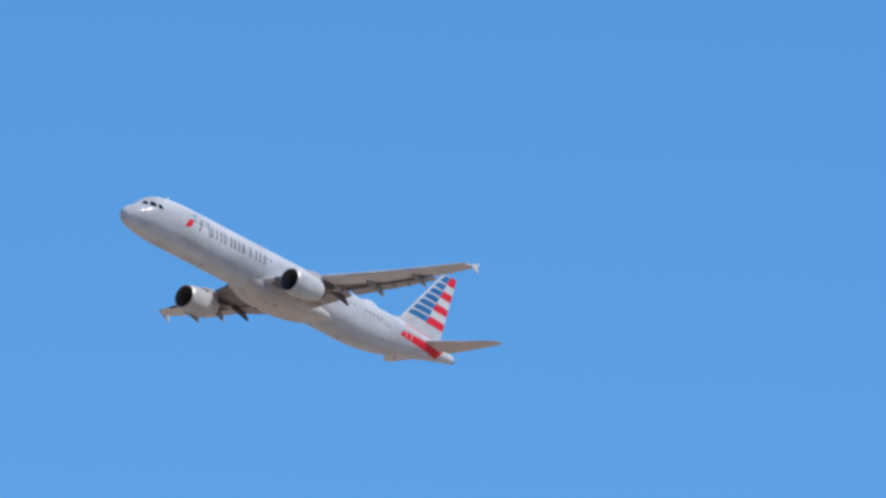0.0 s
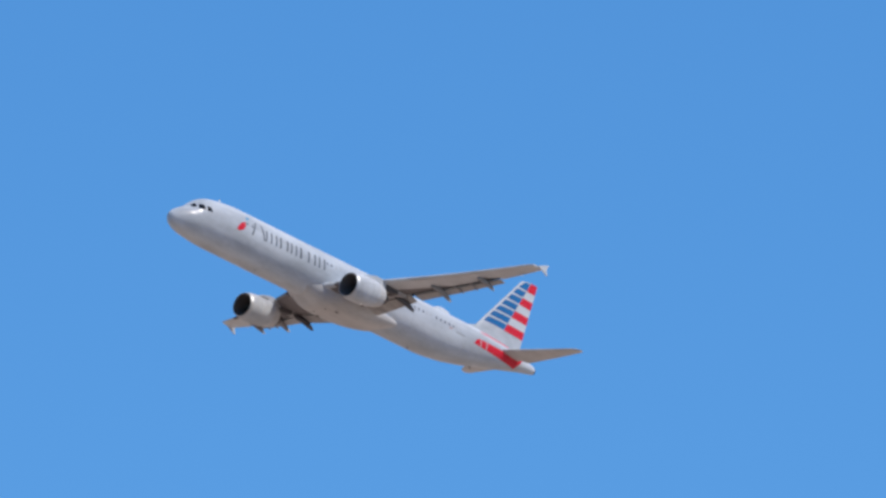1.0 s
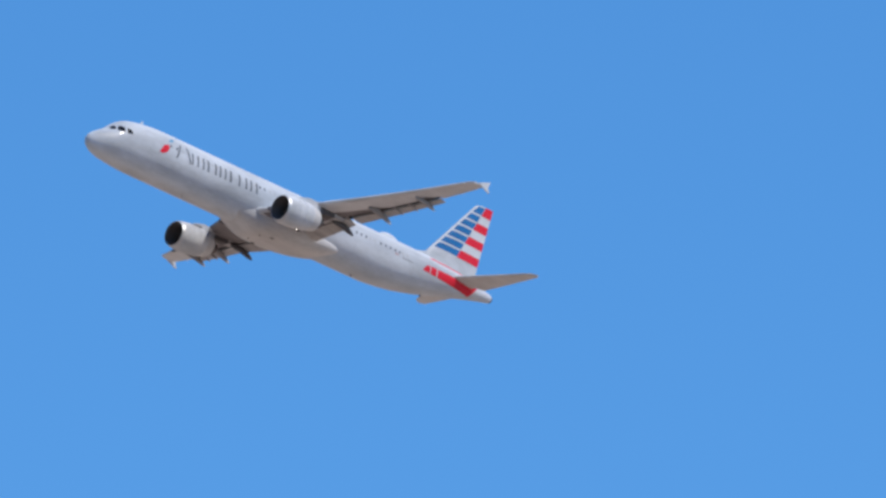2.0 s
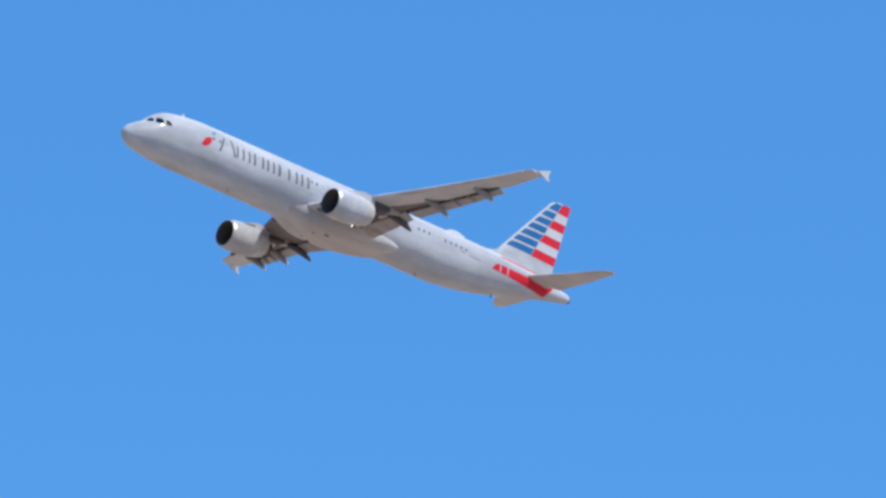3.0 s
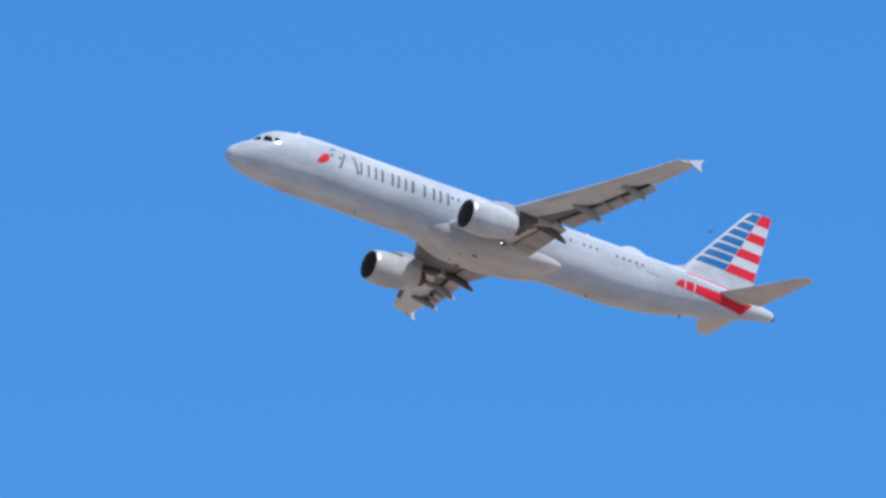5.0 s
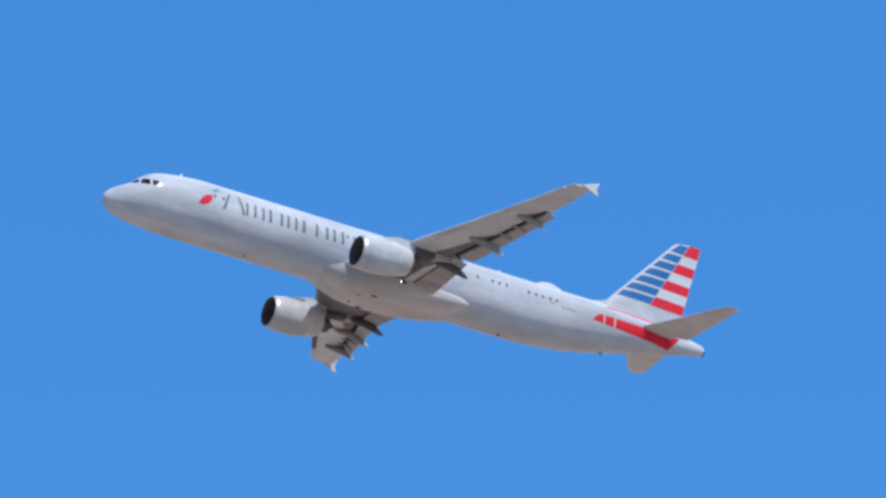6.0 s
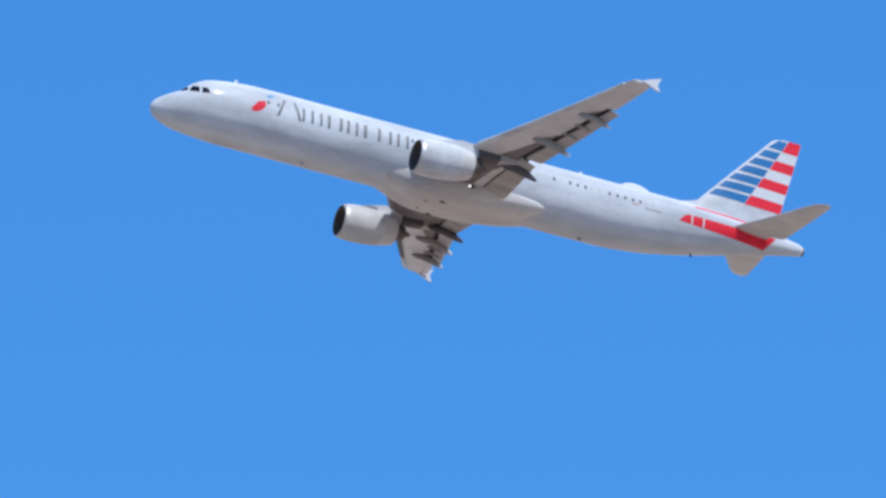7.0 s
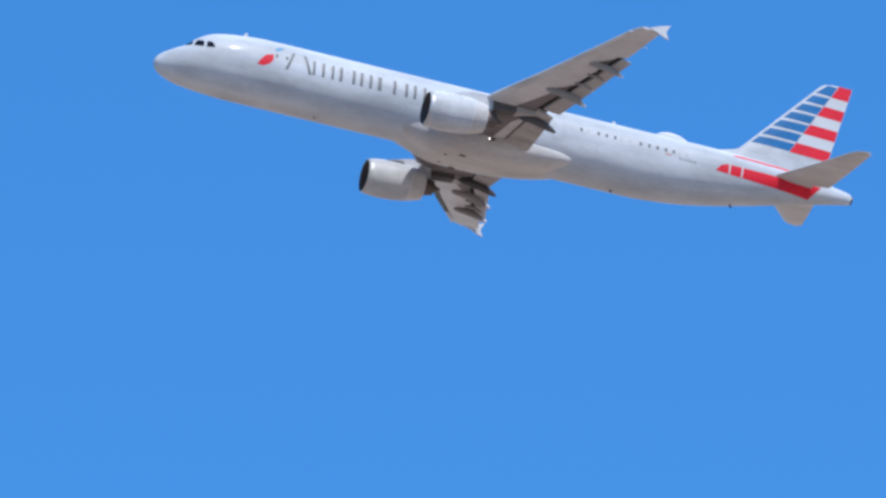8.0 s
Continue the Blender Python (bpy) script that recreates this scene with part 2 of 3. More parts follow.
def fuselage():
    stations = [0, 0.02, 0.06, 0.12, 0.2, 0.32, 0.48, 0.7, 0.95] + [1.2 + 0.2 * i for i in range(30)] + [8 + 2 * i for i in range(12)] \
        + [30.3 + 0.45 * i for i in range(31)] + [44.0, 44.2, 44.3]
    rings = []
    for s in stations:
        w, c, h = hull(s)
        rings.append([(-s, w * math.cos(a), c + h * math.sin(a)) for a in (2 * math.pi * i / 72 for i in range(72))])
    body = part("fuselage", loft(rings), SILVER, airliner, "silver-grey painted fuselage")

    # cockpit glazing: front, side and rear pane on each side
    for side in (1, -1):
        for poly in ([(1.60, 0.31), (1.92, 0.33), (2.04, 0.56), (2.05, 0.76), (1.86, 0.62), (1.71, 0.48)],
                     [(2.03, 0.27), (2.56, 0.22), (2.60, 0.66), (2.32, 0.76), (2.14, 0.58)],
                     [(2.72, 0.20), (3.22, 0.24), (3.10, 0.58), (3.0, 0.63), (2.76, 0.63)]):
            decal("cockpit_window", poly, GLASS, body, side, 0.016, "dark glass pane", 0.1)
        # cabin windows: open ones dark, the others with the shade down
        dark = [7.0, 7.65, 16.75, 17.25, 26.4, 27.5, 28.02, 28.56, 30.2, 30.75, 31.28, 31.82, 32.32]
        for s in dark:
            decal("cabin_window", rounded(s - 0.088, s + 0.088, 0.39, 0.65, 0.085), PANE, body, side, 0.014, "small dark oval window")
        for k in range(48):
            s = 8.3 + 0.53 * k
            if min(abs(s - d) for d in dark) > 0.35 and s < 34 and not (13.1 < s < 14.2 or 22.2 < s < 23.2):
                decal("cabin_window", rounded(s - 0.088, s + 0.088, 0.39, 0.65, 0.085), SHADE, body, side, 0.010, "small oval window with the shade drawn")
        for s0, s1, z0, z1 in ((4.4, 5.3, -0.68, 1.1), (13.3, 14.0, -0.5, 1.1), (24.6, 25.3, -0.5, 1.1)):
            outline("cabin_door", s0, s1, z0, z1, 0.2, 0.035, SEAM, body, side, "closed door shown by its thin seam")
        # the red band on the tail with the aft door's white edges
        decal("tail_band", [(35.1, 0.06), (35.45, 0.5), (35.8, 0.64), (39.1, 0.8), (42.2, 1.02), (41.5, 0.17), (39.4, 0.1), (36.0, 0.03)], RED, body, side, 0.012, "bright red painted band")
        for s0 in (36.0, 36.84):
            decal("door_edge", [(s0 - 0.05, 0.03), (s0 + 0.05, 0.03), (s0 + 0.05, 0.72), (s0 - 0.05, 0.72)], WHITE, body, side, 0.02, "white door edge line")
        decal("thin_stripe", [(36.2, 1.42), (36.5, 1.58), (40.4, 1.70), (40.4, 1.50)], RED, body, side, 0.012, "thin red stripe")
        # small flag and markings ahead of the tail, as plain bars
        decal("flag_mark", rounded(31.8, 32.2, 0.19, 0.33, 0.02), FADED, body, side, 0.012, "tiny faded red flag patch")
        for k in range(5):
            decal("marking_bar", rounded(32.7 + 0.24 * k, 32.84 + 0.24 * k, 0.08, 0.25, 0.02), FAINT, body, side, 0.012, "small grey marking bar")
        # flight symbol: red lower half, blue upper half, pale centre
        decal("symbol_red", [(5.85, -0.26), (6.05, 0.1), (6.35, 0.45), (6.8, 0.58), (6.82, 0.2), (6.6, -0.1), (6.2, -0.32)], RED, body, side, 0.012, "red half of a slanted emblem")
        decal("symbol_blue", [(6.85, 0.92), (7.05, 1.14), (7.5, 1.24), (7.3, 1.0), (7.05, 0.86)], PALEBLUE, body, side, 0.012, "blue half of a slanted emblem")
        # the name, as plain upright bars
        def bars(s0, s1, z0, z1, count, lean=0.0, wide=0.2):
            for i in range(count):
                c = s0 + wide / 2 + (s1 - s0 - wide) * (i / (count - 1) if count > 1 else 0.5)
                k = lean * (1 if i == 0 else -1)
                decal("name_bar", [(c - wide / 2 - k, z0), (c + wide / 2 - k, z0), (c + wide / 2 + k, z1), (c - wide / 2 + k, z1)], LETTER, body, side, 0.014, "grey painted bar of the name")
        bars(7.8, 9.05, -0.2, 1.02, 2, 0.2, 0.17)
        bars(9.3, 10.65, -0.16, 0.78, 3, 0.0, 0.16)
        bars(11.0, 12.0, -0.16, 0.78, 2, 0.0, 0.19)
        bars(12.25, 12.55, -0.16, 0.78, 1, 0.0, 0.18)
        bars(12.85, 13.1, -0.16, 0.78, 1, 0.0, 0.18)
        bars(13.35, 13.75, -0.16, 0.78, 1, 0.0, 0.24)
        bars(14.4, 15.35, -0.16, 0.78, 2, 0.0, 0.19)
        bars(15.7, 16.5, -0.16, 0.78, 2, 0.0, 0.18)
    # fairing over the wing's joint
    rings = []
    for i in range(41):
        u = i / 40
        s = 14.2 + 12.3 * u
        ease = lambda q: min(max(q, 0.0), 1.0) ** 2 * (3 - 2 * min(max(q, 0.0), 1.0))
        aft = math.sin(math.pi / 2 * min(max((26.5 - s) / 6.2, 0.0), 1.0)) ** 0.65
        k, kw = ease((s - 13.6) / 4.6) * aft, ease((s - 15.0) / 4.4) * aft
        w, zb = 1.30 + 0.90 * kw, -1.45 - 1.16 * k
        ring = []
        for a in (2 * math.pi * j / 48 for j in range(48)):
            c, d = math.cos(a), math.sin(a)
            ring.append((-s, w * math.copysign(abs(c) ** 0.74, c), -1.3 + (0.3 if d > 0 else -zb - 1.3) * math.copysign(abs(d) ** 0.74, d)))
        rings.append(ring)
    belly = part("belly_fairing", loft(rings), HULLBELLY, airliner, "grey dusty fairing under the wing root")
    for s, y, size in ((19.2, 1.05, 0.5), (18.4, 0.62, 0.22), (19.2, -1.05, 0.5), (18.4, -0.62, 0.22)):
        part("air_inlet", blob(s, y, -2.6, size, size * 0.45, 0.09, 10, 6), RUBBER, belly, "dark flush air inlet")
        # lamps, aerials, drains
    for y in (2.46, -2.46):
        holder = part("landing_light", tube([(20.6, 0.02), (20.64, 0.095), (20.8, 0.11), (20.95, 0.05)], y, -1.72, 16, True), NOZZLE, airliner, "lowered landing light")
        part("lamp_lens", tube([(20.57, 0.02), (20.59, 0.05), (20.62, 0.05)], y, -1.72, 16, True), LAMP, holder, "lit white lamp lens")
    dome = blob(31.6, 0, 2.06, 2.3, 1.3, 1.16, 24, 20, 0.5)
    part("satellite_dome", dome, WHITE, airliner, "white rounded aerial dome")

    def fin_blade(name, s, z, tall, chord, mat, down=False, y=0.0):
        k = -1 if down else 1
        rings = [[(-(s + q * tall * 0.5 + c * chord * (1 - 0.45 * q)), y + t * 0.03, z + k * q * tall) for c, t in ((0, 0), (0.3, 1), (1, 0.1), (1, -0.1), (0.3, -1))] for q in (0, 0.5, 1)]
        part(name, loft(rings), mat, airliner)

    fin_blade("blade_aerial", 5.2, 1.95, 0.42, 0.3, WHITE)
    fin_blade("blade_aerial", 28.7, 2.05, 0.36, 0.3, WHITE)
    fin_blade("blade_aerial", 10.1, -2.05, 0.13, 0.2, FAINT, True, 0.3)
    fin_blade("drain_mast", 29.1, -2.05, 0.14, 0.22, RUBBER, True)
    fin_blade("drain_mast", 36.7, -1.12, 0.22, 0.18, RUBBER, True)
    part("exhaust_pipe", tube([(44.0, 0.2), (44.3, 0.27), (44.42, 0.26), (44.43, 0.2), (44.3, 0.12)], 0, 0.98, 24, True), NOZZLE, airliner, "dark auxiliary exhaust at the tail's end")
    # nose gear and panel seams under the belly
    for s0, s1 in ((4.2, 6.6),):
        for y in (-0.4, 0.0, 0.4):
            bm = bmesh.new()
            n = 12
            pts = []
            for i in range(n + 1):
                s = s0 + (s1 - s0) * i / n
                w, c, h = hull(s)
                pts.append([(-s, yy, c - h * math.sqrt(max(0, 1 - (yy / w) ** 2)) - 0.012) for yy in (y - 0.015, y + 0.015)])
            vs = [[bm.verts.new(p) for p in pr] for pr in pts]
            for a, b in zip(vs, vs[1:]):
                bm.faces.new((a[0], a[1], b[1], b[0]))
            part("gear_door_seam", bm, SEAM, body)
    for s in (10.4, 4.9, 27.5, 34.0):
        w, c, h = hull(s)
        rings = [[(-s - d, (w + o) * math.cos(a), c + (h + o) * math.sin(a)) for a in (radians(185 + 170 * i / 40) for i in range(41))] for d, o in ((0, 0.004), (0, 0.01), (0.03, 0.01), (0.03, 0.004))]
        bm = bmesh.new()
        vs = [[bm.verts.new(p) for p in r] for r in rings]
        for a, b in zip(vs, vs[1:]):
            for i in range(40):
                bm.faces.new((a[i], a[i + 1], b[i + 1], b[i]))
        part("hull_seam", bm, SEAM, body)
    return body


fuselage()


def foil(u):
    """Half thickness of a wing section at the fraction u of its chord, for a unit thickness."""
    return 5 * (0.2969 * math.sqrt(u) - 0.126 * u - 0.3516 * u * u + 0.2843 * u**3 - 0.1015 * u**4) / 1.0


def section(place, le, chord, thick, u0, u1, n=14, droop=0.0):
    """A closed slice of a wing section between two fractions of the chord. place(s, dz) makes the point."""
    us = [u0 + (u1 - u0) * (0.5 - 0.5 * math.cos(math.pi * i / n)) for i in range(n + 1)]
    top = [(le + u * chord, chord * thick * foil(u) * 1.1) for u in us]
    low = [(le + u * chord, -chord * thick * foil(u) * 0.9) for u in reversed(us)]
    if u0 < 0.001:
        low = low[:-1]
    if u1 > 0.999:
        low = low[1:]
    return [place(s, z) for s, z in top + low]


LEAD = [(1.2, 16.55), (2.0, 17.0), (16.6, 24.55), (17.0, 24.95)]
TRAIL = [(1.2, 23.15), (6.4, 23.25), (16.6, 26.1), (17.0, 26.2)]


def line(keys, y):
    return float(np.interp(y, [k[0] for k in keys], [k[1] for k in keys]))


def wing_z(y):
    return -1.18 + (y - 2) * 0.101 + 0.72 * max(0, (y - 2) / 15) ** 2


def wing_rings(side, ys, u0, u1, shift=0.0, drop=0.0, turn=0.0, n=14):
    rings = []
    for y in ys:
        le, te = line(LEAD, y), line(TRAIL, y)
        ch, thick = te - le, 0.135 - 0.03 * min(1, y / 8)
        hinge, z = le + u0 * ch, wing_z(y)
        cs, sn = math.cos(radians(turn)), math.sin(radians(turn))

        def place(s, dz):
            a, b = s - hinge, dz
            return (-(hinge + shift + a * cs + b * sn), side * y, z + drop - a * sn + b * cs)
        rings.append(section(place, le, ch, thick, u0, u1, n))
    return rings


def wing(side):
    span = [1.2, 2, 3, 4.2, 5.3, 6.4, 8, 9.6, 11.2, 12.8, 14.4, 15.6, 16.5, 16.9]
    w = part("wing", loft(wing_rings(side, span, 0.05, 0.74, n=16)), WING, airliner, "grey swept wing, dusty underneath")
    # grime and painted shade on the lower skin between the fuselage and the engine
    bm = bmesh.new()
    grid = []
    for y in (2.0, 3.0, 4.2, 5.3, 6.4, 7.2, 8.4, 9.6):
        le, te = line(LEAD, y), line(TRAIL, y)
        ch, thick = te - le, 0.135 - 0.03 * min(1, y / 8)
        # the painted dark runs further aft on the far wing, the shaded side
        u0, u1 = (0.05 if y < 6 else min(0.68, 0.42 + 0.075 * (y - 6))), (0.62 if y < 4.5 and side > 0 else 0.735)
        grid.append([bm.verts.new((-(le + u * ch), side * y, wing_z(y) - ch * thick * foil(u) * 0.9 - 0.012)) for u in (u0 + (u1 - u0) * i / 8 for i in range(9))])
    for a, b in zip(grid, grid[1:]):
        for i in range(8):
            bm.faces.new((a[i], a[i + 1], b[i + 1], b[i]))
    part("lower_skin", bm, GRIME_SHADE, w, "inner wing's lower skin, dark with grime and painted shade")
    # dark wedges that paint in the shade beside the flap tracks
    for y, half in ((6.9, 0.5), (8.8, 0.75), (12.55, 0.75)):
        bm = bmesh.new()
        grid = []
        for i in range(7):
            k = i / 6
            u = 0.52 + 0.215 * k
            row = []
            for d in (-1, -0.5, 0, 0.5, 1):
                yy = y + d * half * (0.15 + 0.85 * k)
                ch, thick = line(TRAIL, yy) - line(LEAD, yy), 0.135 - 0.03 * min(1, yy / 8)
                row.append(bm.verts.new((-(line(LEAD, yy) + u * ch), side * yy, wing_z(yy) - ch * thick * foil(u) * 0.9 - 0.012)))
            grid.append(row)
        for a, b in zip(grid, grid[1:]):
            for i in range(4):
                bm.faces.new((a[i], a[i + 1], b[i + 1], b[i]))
        part("track_shade", bm, GRIME_SHADE, w, "dark wedge of painted shade beside a flap track")
    # leading edge slats, slightly lowered
    for y0, y1 in ((2.6, 4.9), (6.6, 9.1), (9.14, 11.6), (11.64, 14.1), (14.14, 16.4)):
        # two of the far wing's slats are coloured dark for their shaded gap
        gap_dark = side < 0 and 9 < y0 < 14
        part("slat", loft(wing_rings(side, [y0, (y0 + y1) / 2, y1], 0.0, 0.14, -0.18, -0.10, -10, 10)), SLATSHADE if gap_dark else GRIME_SHADE if y0 < 5 else SILVER, w, "metal slat darkened with painted shade" if gap_dark else "dark inner slat" if y0 < 5 else "pale metal leading edge slat")
    part("slat_root", loft(wing_rings(side, [1.2, 2, 2.58], 0.0, 0.12, 0, 0, 0, 10)), WING, w)
    part("slat_root", loft(wing_rings(side, [4.94, 5.6, 6.56], 0.0, 0.12, 0, 0, 0, 10)), WING, w)
    part("wing_tip_edge", loft(wing_rings(side, [16.44, 16.7, 16.9], 0.0, 0.12, 0, 0, 0, 10)), SILVER, w)
    # near-black filler ahead of the flaps, the gap's shade put into its colour
    part("flap_cove", loft(wing_rings(side, [2.0, 4.2, 6.4, 9, 13.4], 0.66, 0.93, 0, 0.05, 0, 8)), COVE, w, "near-black filler with the flap gap's shade painted in")
    # flaps, run out for take-off, and the aileron
    for y0, y1 in ((2.05, 6.2), (6.45, 13.45)):
        # the far inner flap gets a darker grey to paint in its shaded side
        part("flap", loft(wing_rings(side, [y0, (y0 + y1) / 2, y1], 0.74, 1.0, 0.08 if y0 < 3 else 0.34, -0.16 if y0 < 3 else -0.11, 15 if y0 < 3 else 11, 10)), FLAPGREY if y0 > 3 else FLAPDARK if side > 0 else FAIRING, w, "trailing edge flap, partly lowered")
    part("aileron", loft(wing_rings(side, [13.5, 14.9, 16.4], 0.75, 1.0, 0.0, 0.0, 2, 10)), WING, w, "grey aileron")
    part("tip_trail", loft(wing_rings(side, [16.44, 16.9], 0.74, 1.0, 0.0, 0.0, 0, 8)), WING, w)
    # flap track fairings, their tails tipped down with the flaps
    for y, length, end, drop, wide, deep in ((5.5, 2.5, 23.75, 0.46, 0.26, 0.34), (8.8, 2.6, 24.45, 0.52, 0.24, 0.32), (12.5, 2.2, 25.4, 0.36, 0.20, 0.27),
                                             (10.1, 1.3, 24.45, 0.26, 0.08, 0.12), (11.3, 1.3, 24.8, 0.26, 0.08, 0.12)):
        z = wing_z(y) - 0.22 - 0.15 * deep - (0.2 if y < 6 else 0)

        def slice_at(u):
            r = (u**0.5) * (1 - u)**0.5 / 0.62
            return [(-(end - length + u * length), side * y + wide * r * math.cos(a), z + deep * r * math.sin(a) - drop * max(0, (u - 0.35) / 0.65) ** 1.5)
                    for a in (2 * math.pi * k / 18 for k in range(18))]
        inner = y < 6
        # outer fairings are darker than the wing, their shaded sides put into the grey
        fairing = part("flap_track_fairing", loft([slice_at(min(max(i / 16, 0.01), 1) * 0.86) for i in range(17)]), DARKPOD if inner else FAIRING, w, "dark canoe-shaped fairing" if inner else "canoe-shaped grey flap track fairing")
        # white on the outer tips paints in the sunlight they catch
        part("fairing_tip", loft([slice_at(0.862 + 0.136 * i / 6) for i in range(7)]), DARKPOD if inner else WHITE, fairing, "" if inner else "pointed tip whitened for the sun on it")
    for y in (13.2, 15.0):
        part("static_wick", tube([(line(TRAIL, y) - 0.15, 0.02), (line(TRAIL, y) + 0.3, 0.012)], side * y, wing_z(y), 6, True), WHITE, w)
    # arrow-shaped fence at the tip
    bm = bmesh.new()
    z = wing_z(17.0)
    shape = [(25.3, 0.0), (25.95, 0.25), (26.62, 0.46), (26.42, 0.08), (26.36, -0.1), (26.58, -0.48), (26.3, -0.4), (25.8, -0.16)]
    rows = [[bm.verts.new((-s, side * (17.0 + dy), z + dz)) for s, dz in shape] for dy in (-0.05, 0.05)]
    bm.faces.new(rows[0]), bm.faces.new(rows[1])
    for i in range(len(shape)):
        j = (i + 1) % len(shape)
        bm.faces.new((rows[0][i], rows[0][j], rows[1][j], rows[1][i]))
    bmesh.ops.bevel(bm, geom=bm.edges[:], offset=0.02, segments=2, affect="EDGES")
    part("wingtip_fence", bm, WHITE, w, "white arrow-shaped wingtip fence")


def engine(side):
    y, z = side * 5.78, -2.29
    lean = 0.05  # the tail of the nacelle sits higher than its mouth

    def shell(rows, seg=48, cap=False):
        bm = tube(rows, y, z, seg, cap)
        for v in bm.verts:
            v.co.z += lean * (-v.co.x - 15.4)
        return bm

    e = part("engine", shell([(15.68, 1.08), (16.0, 1.13), (16.4, 1.165), (17.0, 1.17), (17.5, 1.15), (18.0, 1.10), (18.2, 1.07)]), NACELLE, airliner, "silver-grey jet engine nacelle under the wing")
    part("inlet_lip", shell([(15.45, 0.965), (15.44, 0.98), (15.46, 1.01), (15.54, 1.045), (15.68, 1.08)]), LIP, e, "brushed metal inlet lip")
    part("inlet_duct", shell([(15.45, 0.965), (15.52, 0.94), (15.8, 0.92), (16.4, 0.91), (17.1, 0.90), (17.15, 0.02)], 40), DUCT, e, "dark inlet duct")
    part("rear_cowl", shell([(18.2, 1.065), (18.5, 1.01), (18.9, 0.92), (19.15, 0.84), (19.15, 0.80), (18.9, 0.82)]), BELLY, e, "grey rear cowl around the exhaust")
    part("cowl_seam", shell([(18.16, 1.06), (18.16, 1.085), (18.22, 1.078), (18.22, 1.05)]), WHITE, e, "pale joint round the cowl")
    bm = bmesh.new()
    for i in range(22):
        a = 2 * math.pi * i / 22
        vs = []
        for r in (0.25, 0.86):
            for d in (-0.09, 0.09):
                b = a + d / max(r, 0.4) * 0.9
                vs.append(bm.verts.new((-(16.75 + d * 1.6), y + r * math.cos(b), z + r * math.sin(b))))
        bm.faces.new((vs[0], vs[1], vs[3], vs[2]))
    part("fan", bm, BLADE, e, "dark metal fan blades")
    part("spinner", tube([(16.25, 0.01), (16.4, 0.11), (16.6, 0.2), (16.8, 0.27)], y, z, 24, True), BLADE, e)
    part("nozzle", shell([(19.0, 0.81), (18.9, 0.6), (19.2, 0.56), (19.8, 0.44), (19.82, 0.40), (19.1, 0.42)], 40), NOZZLE, e, "burnt metal exhaust nozzle")
    part("exhaust_plug", shell([(19.1, 0.38), (19.8, 0.28), (20.3, 0.04)], 24, True), NOZZLE, e)
    for s0, s1, r in ((16.62, 16.65, 1.175), (17.30, 17.33, 1.168)):
        part("cowl_seam", shell([(s0, r - 0.02), (s0, r + 0.004), (s1, r + 0.004), (s1, r - 0.02)]), SEAM, e, "thin joint between cowl panels")
    # strake on the inboard side of the cowl
    a = radians(125 if side > 0 else 55)
    dy, dz = math.cos(a), math.sin(a)
    bm = loft([[(-s, y + dy * r + t * dz, z + dz * r - t * dy) for t in (-0.02, 0.02)] + [(-s, y + dy * 1.1 - t * dz, z + dz * 1.1 + t * dy) for t in (-0.03, 0.03)]
               for s, r in ((16.4, 1.17), (17.0, 1.40), (17.6, 1.42), (17.7, 1.17))])
    part("strake", bm, NACELLE, e)
    # pylon up to the wing
    front = ((16.9, -1.25, -1.02, 0.05), (17.5, -1.35, -0.78, 0.2), (18.3, -1.45, -0.6, 0.27), (19.5, -1.55, -0.64, 0.30))
    box = lambda rows: loft([[(-s, y - w, z0), (-s, y + w, z0), (-s, y + w * 0.9, z1), (-s, y - w * 0.9, z1)] for s, z0, z1, w in rows])
    pylon = part("pylon", box(front), NACELLE, airliner, "engine pylon under the wing")
    # shade on the rear pylon is painted in with the dark liner colour
    part("shaded_pylon_rear", box(((19.51, -1.42, -0.66, 0.31), (20.2, -1.38, -0.76, 0.34), (21.0, -1.30, -0.80, 0.33))), DUCT, pylon, "rear pylon coloured dark for the shade on it")
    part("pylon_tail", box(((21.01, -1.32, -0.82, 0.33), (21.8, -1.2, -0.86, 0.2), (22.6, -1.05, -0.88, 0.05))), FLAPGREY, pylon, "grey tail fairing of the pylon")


for side in (1, -1):
    wing(side)
    engine(side)


# ---- tail ----
FIN_LEAD, FIN_TRAIL = [(1.5, 35.95), (7.9, 41.66), (8.1, 41.95), (8.2, 42.45)], [(1.5, 42.35), (8.2, 43.72)]


def fin_y(s, z):
    le, te = line(FIN_LEAD, z), line(FIN_TRAIL, z)
    u = min(max((s - le) / (te - le), 0.0), 1.0)
    return (te - le) * 0.10 * foil(u)


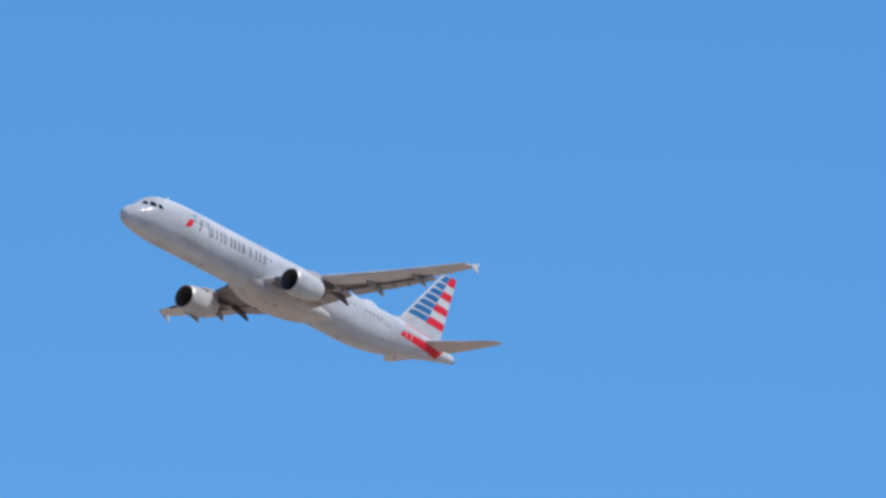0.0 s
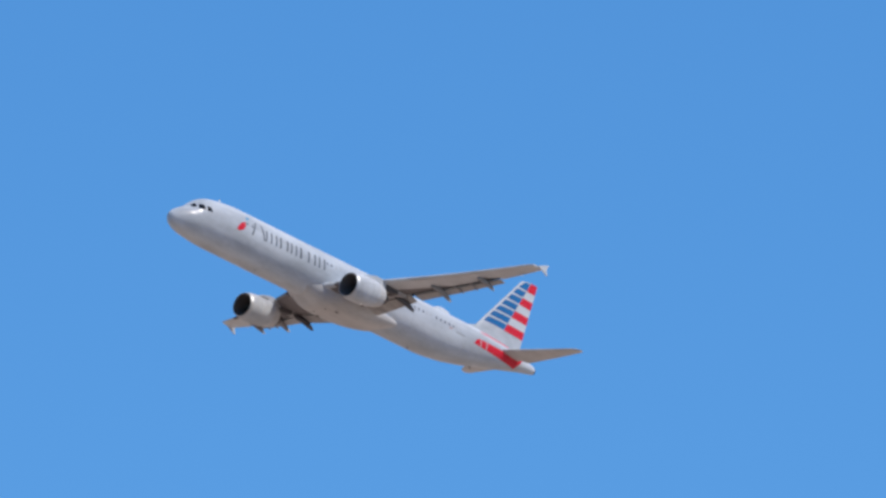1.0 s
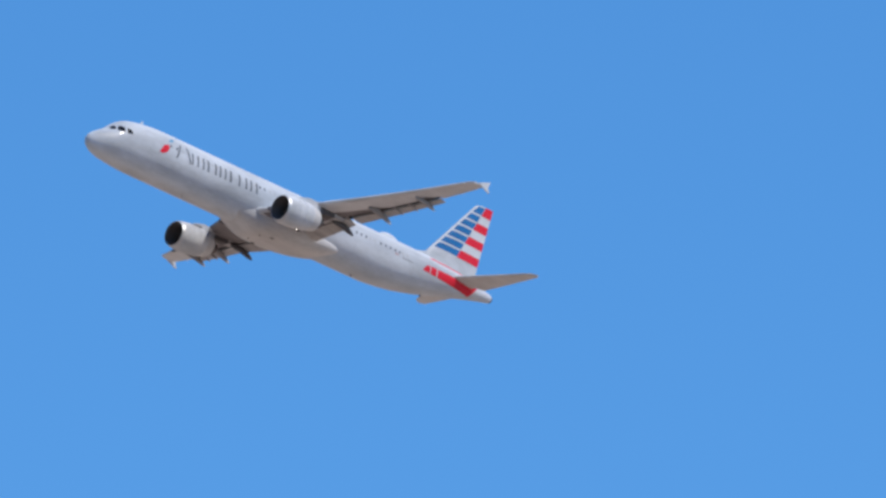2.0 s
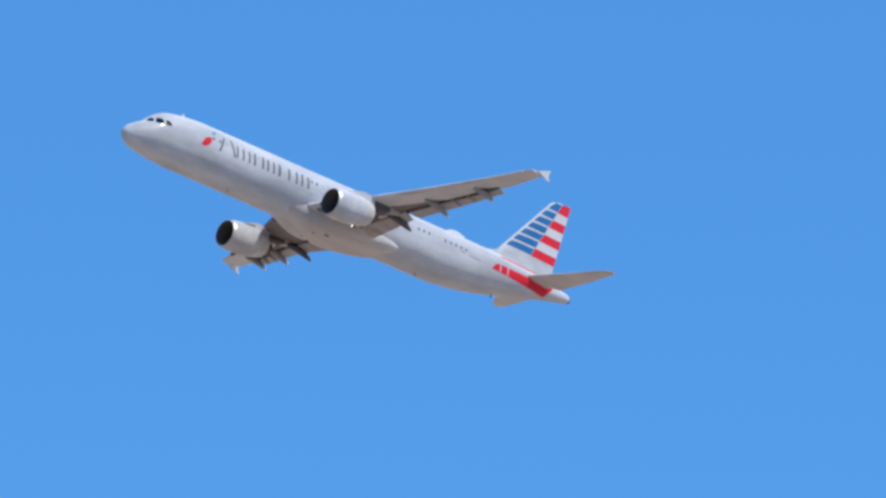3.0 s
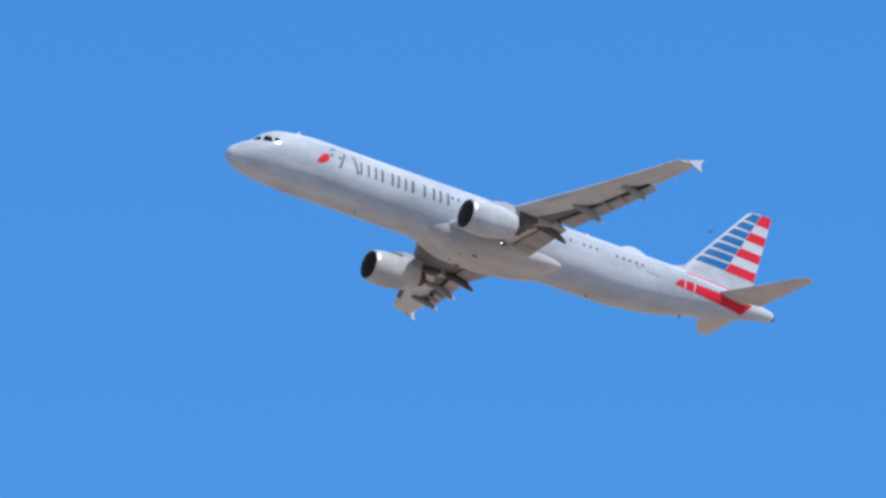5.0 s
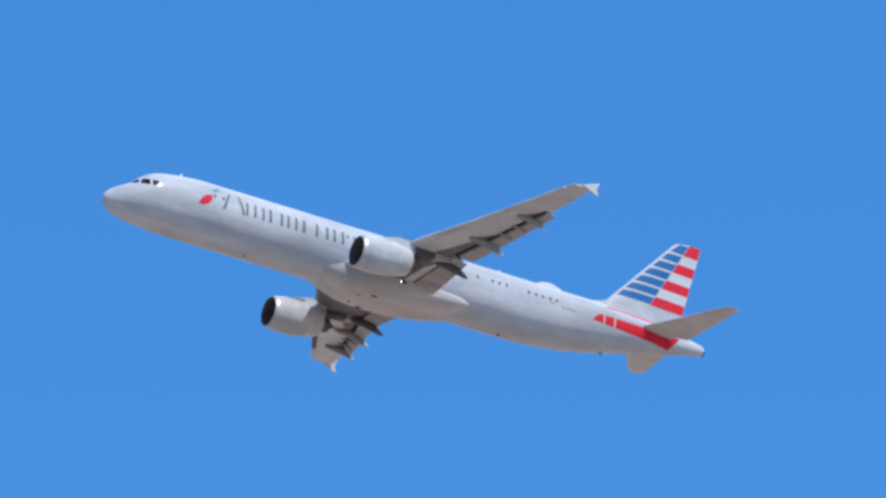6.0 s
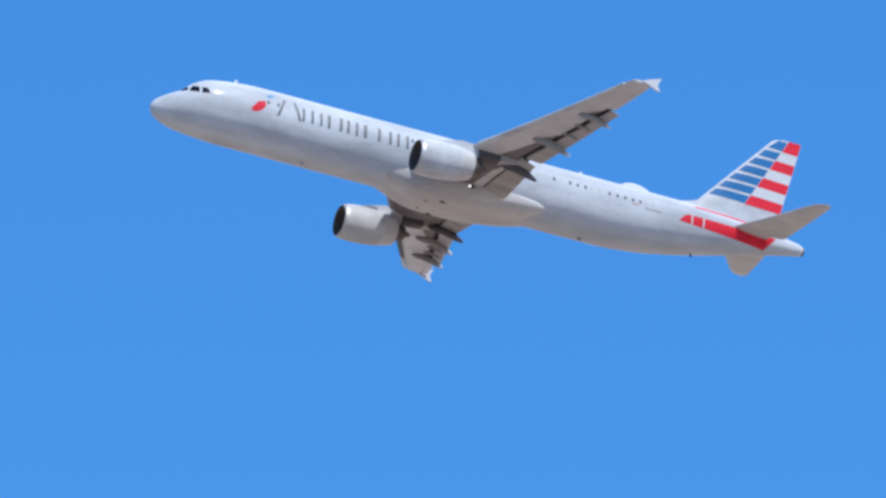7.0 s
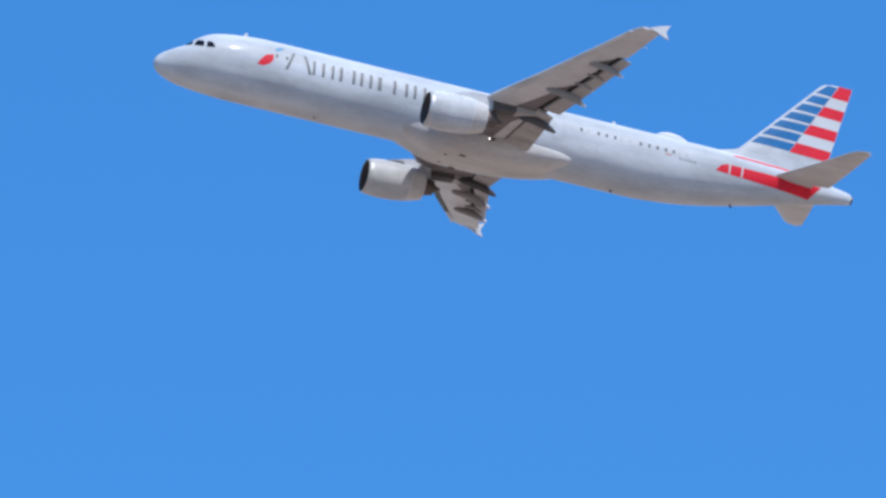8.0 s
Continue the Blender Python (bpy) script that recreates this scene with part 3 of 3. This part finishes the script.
def tail():
    rings = []
    for z in (1.5, 2.2, 3, 4, 5, 6, 7, 7.6, 7.9, 8.02, 8.1, 8.16, 8.2):
        le, te = line(FIN_LEAD, z), line(FIN_TRAIL, z)
        us = [0.5 - 0.5 * math.cos(math.pi * i / 16) for i in range(17)]
        k = 1 if z < 8.0 else max(0.1, (8.22 - z) / 0.22)
        half = [(le + u * (te - le), k * (te - le) * 0.10 * foil(u)) for u in us]
        rings.append([(-s, t, z) for s, t in half] + [(-s, -t, z) for s, t in reversed(half[1:-1])])
    fin = part("tail_fin", loft(rings), NACELLE, airliner, "pale tail fin with red, white and blue stripes")

    def stripe(name, poly, mat, side, off, label):
        bm = grown(poly, 0.35, 0.3)
        for v in bm.verts:
            s, z = v.co.x, v.co.z
            v.co = (-s, side * (fin_y(s, z) + off), z)
        part(name, bm, mat, fin, label)

    split = lambda z: 40.13 + (z - 3.2) * 0.54
    for side in (1, -1):
        for k in range(7):
            z0 = 3.14 + 0.705 * k
            z1 = z0 + (0.56 if k < 6 else 0.7)
            a, b = line(FIN_LEAD, z0) + 0.22, line(FIN_LEAD, z1) + 0.2
            stripe("blue_stripe", [(a, z0 + 0.05), (split(z0), z0), (split(z1), z1), (b, z1)], BLUE, side, 0.012, "deep blue painted stripe")
            stripe("white_line", [(b - 0.12, z1 + 0.005), (split(z1), z1 + 0.005), (split(z1) + 0.08, z0 + 0.70), (b + 0.02, z0 + 0.70)], WHITE, side, 0.012, "white painted line")
        for k in range(4):
            z0 = 3.10 + 1.41 * k
            z1 = z0 + 0.70 + (0.15 if k == 3 else 0)
            stripe("red_stripe", [(split(z0) + 0.03, z0), (line(FIN_TRAIL, z0) - 0.02, z0), (line(FIN_TRAIL, z1) - 0.02, z1), (split(z1) + 0.03, z1)], RED, side, 0.014, "bright red painted stripe")
            if k < 3:
                stripe("white_stripe", [(split(z1) + 0.05, z1 + 0.01), (line(FIN_TRAIL, z1) - 0.02, z1 + 0.01), (line(FIN_TRAIL, z0 + 1.40) - 0.02, z0 + 1.40), (split(z0 + 1.40) + 0.05, z0 + 1.40)], WHITE, side, 0.012, "white painted stripe")
        # polished edge of the fin
        stripe("leading_edge", [(line(FIN_LEAD, 2.9) + 0.02, 2.9), (line(FIN_LEAD, 2.9) + 0.13, 2.9), (line(FIN_LEAD, 7.85) + 0.11, 7.85), (line(FIN_LEAD, 7.85) + 0.02, 7.85)], WHITE, side, 0.01, "bare pale leading edge")
    rings = [[(-s, w, z0), (-s, w * 0.4, z1), (-s, -w * 0.4, z1), (-s, -w, z0)] for s, z0, z1, w in ((34.6, 1.95, 2.04, 0.02), (35.6, 1.95, 2.2, 0.12), (36.6, 1.95, 2.46, 0.2), (37.2, 1.9, 2.75, 0.24))]
    part("dorsal_fillet", loft(rings), SILVER, fin)
    # tailplane
    for side in (1, -1):
        rings, elev = [], []
        for y, le, te in ((0.3, 38.6, 42.6), (1.2, 39.05, 42.55), (3.6, 40.7, 43.0), (5.8, 42.1, 43.35), (6.2, 42.45, 43.4), (6.4, 42.9, 43.42)):
            z = 0.78 + y * math.tan(radians(6))
            place = lambda s, dz: (-s, side * y, z + dz)
            rings.append(section(place, le, te - le, 0.10 if y < 6.3 else 0.05, 0.0, 0.72, 12))
            if 1.0 < y < 6.3:
                elev.append(section(place, le, te - le, 0.10, 0.721, 1.0, 8))
        h = part("tailplane", loft(rings), BELLY, airliner, "grey swept tailplane")
        part("elevator", loft(elev), BELLY, h)


tail()


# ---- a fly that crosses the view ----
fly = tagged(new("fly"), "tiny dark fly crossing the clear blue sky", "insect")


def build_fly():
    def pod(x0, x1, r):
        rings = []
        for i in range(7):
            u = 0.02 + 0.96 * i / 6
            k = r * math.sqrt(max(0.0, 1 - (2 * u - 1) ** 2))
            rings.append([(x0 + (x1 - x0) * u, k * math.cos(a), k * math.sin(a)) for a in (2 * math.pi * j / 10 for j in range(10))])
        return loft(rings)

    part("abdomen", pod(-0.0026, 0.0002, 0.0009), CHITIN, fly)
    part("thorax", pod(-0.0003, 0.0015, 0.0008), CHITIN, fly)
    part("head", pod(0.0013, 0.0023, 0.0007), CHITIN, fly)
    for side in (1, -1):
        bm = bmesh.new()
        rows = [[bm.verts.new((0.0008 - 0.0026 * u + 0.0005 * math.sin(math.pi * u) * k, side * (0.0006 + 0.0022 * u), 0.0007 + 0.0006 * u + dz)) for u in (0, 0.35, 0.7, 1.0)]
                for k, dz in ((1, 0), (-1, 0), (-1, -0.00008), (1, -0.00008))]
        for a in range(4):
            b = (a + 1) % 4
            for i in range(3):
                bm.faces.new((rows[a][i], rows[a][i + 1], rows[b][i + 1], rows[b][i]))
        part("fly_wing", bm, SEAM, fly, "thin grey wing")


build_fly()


# ---- what moves ----
def motions():
    rows = []
    for i in range(17):
        t = i / 2
        x, y, z = (a + b * t + c * t * t for a, b, c in zip(START, SPEED, GAIN))
        u = (t - 4) / 4
        pitch, heading = (a + b * u + c * u * u for a, b, c in (PITCH, HEADING))
        rows.append((t, pose(x, y, z, float(curve(ROLL, t)[0]), pitch, heading)))
    walk(airliner, rows)
    # the fly, placed along camera rays, keeps its line and speed while in view
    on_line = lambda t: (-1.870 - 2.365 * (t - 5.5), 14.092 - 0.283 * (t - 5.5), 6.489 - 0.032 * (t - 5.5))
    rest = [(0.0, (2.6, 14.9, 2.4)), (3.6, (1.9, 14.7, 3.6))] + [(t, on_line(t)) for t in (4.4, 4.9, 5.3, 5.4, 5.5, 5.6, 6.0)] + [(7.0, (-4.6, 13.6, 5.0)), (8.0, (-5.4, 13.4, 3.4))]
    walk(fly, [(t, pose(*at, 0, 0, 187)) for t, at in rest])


motions()
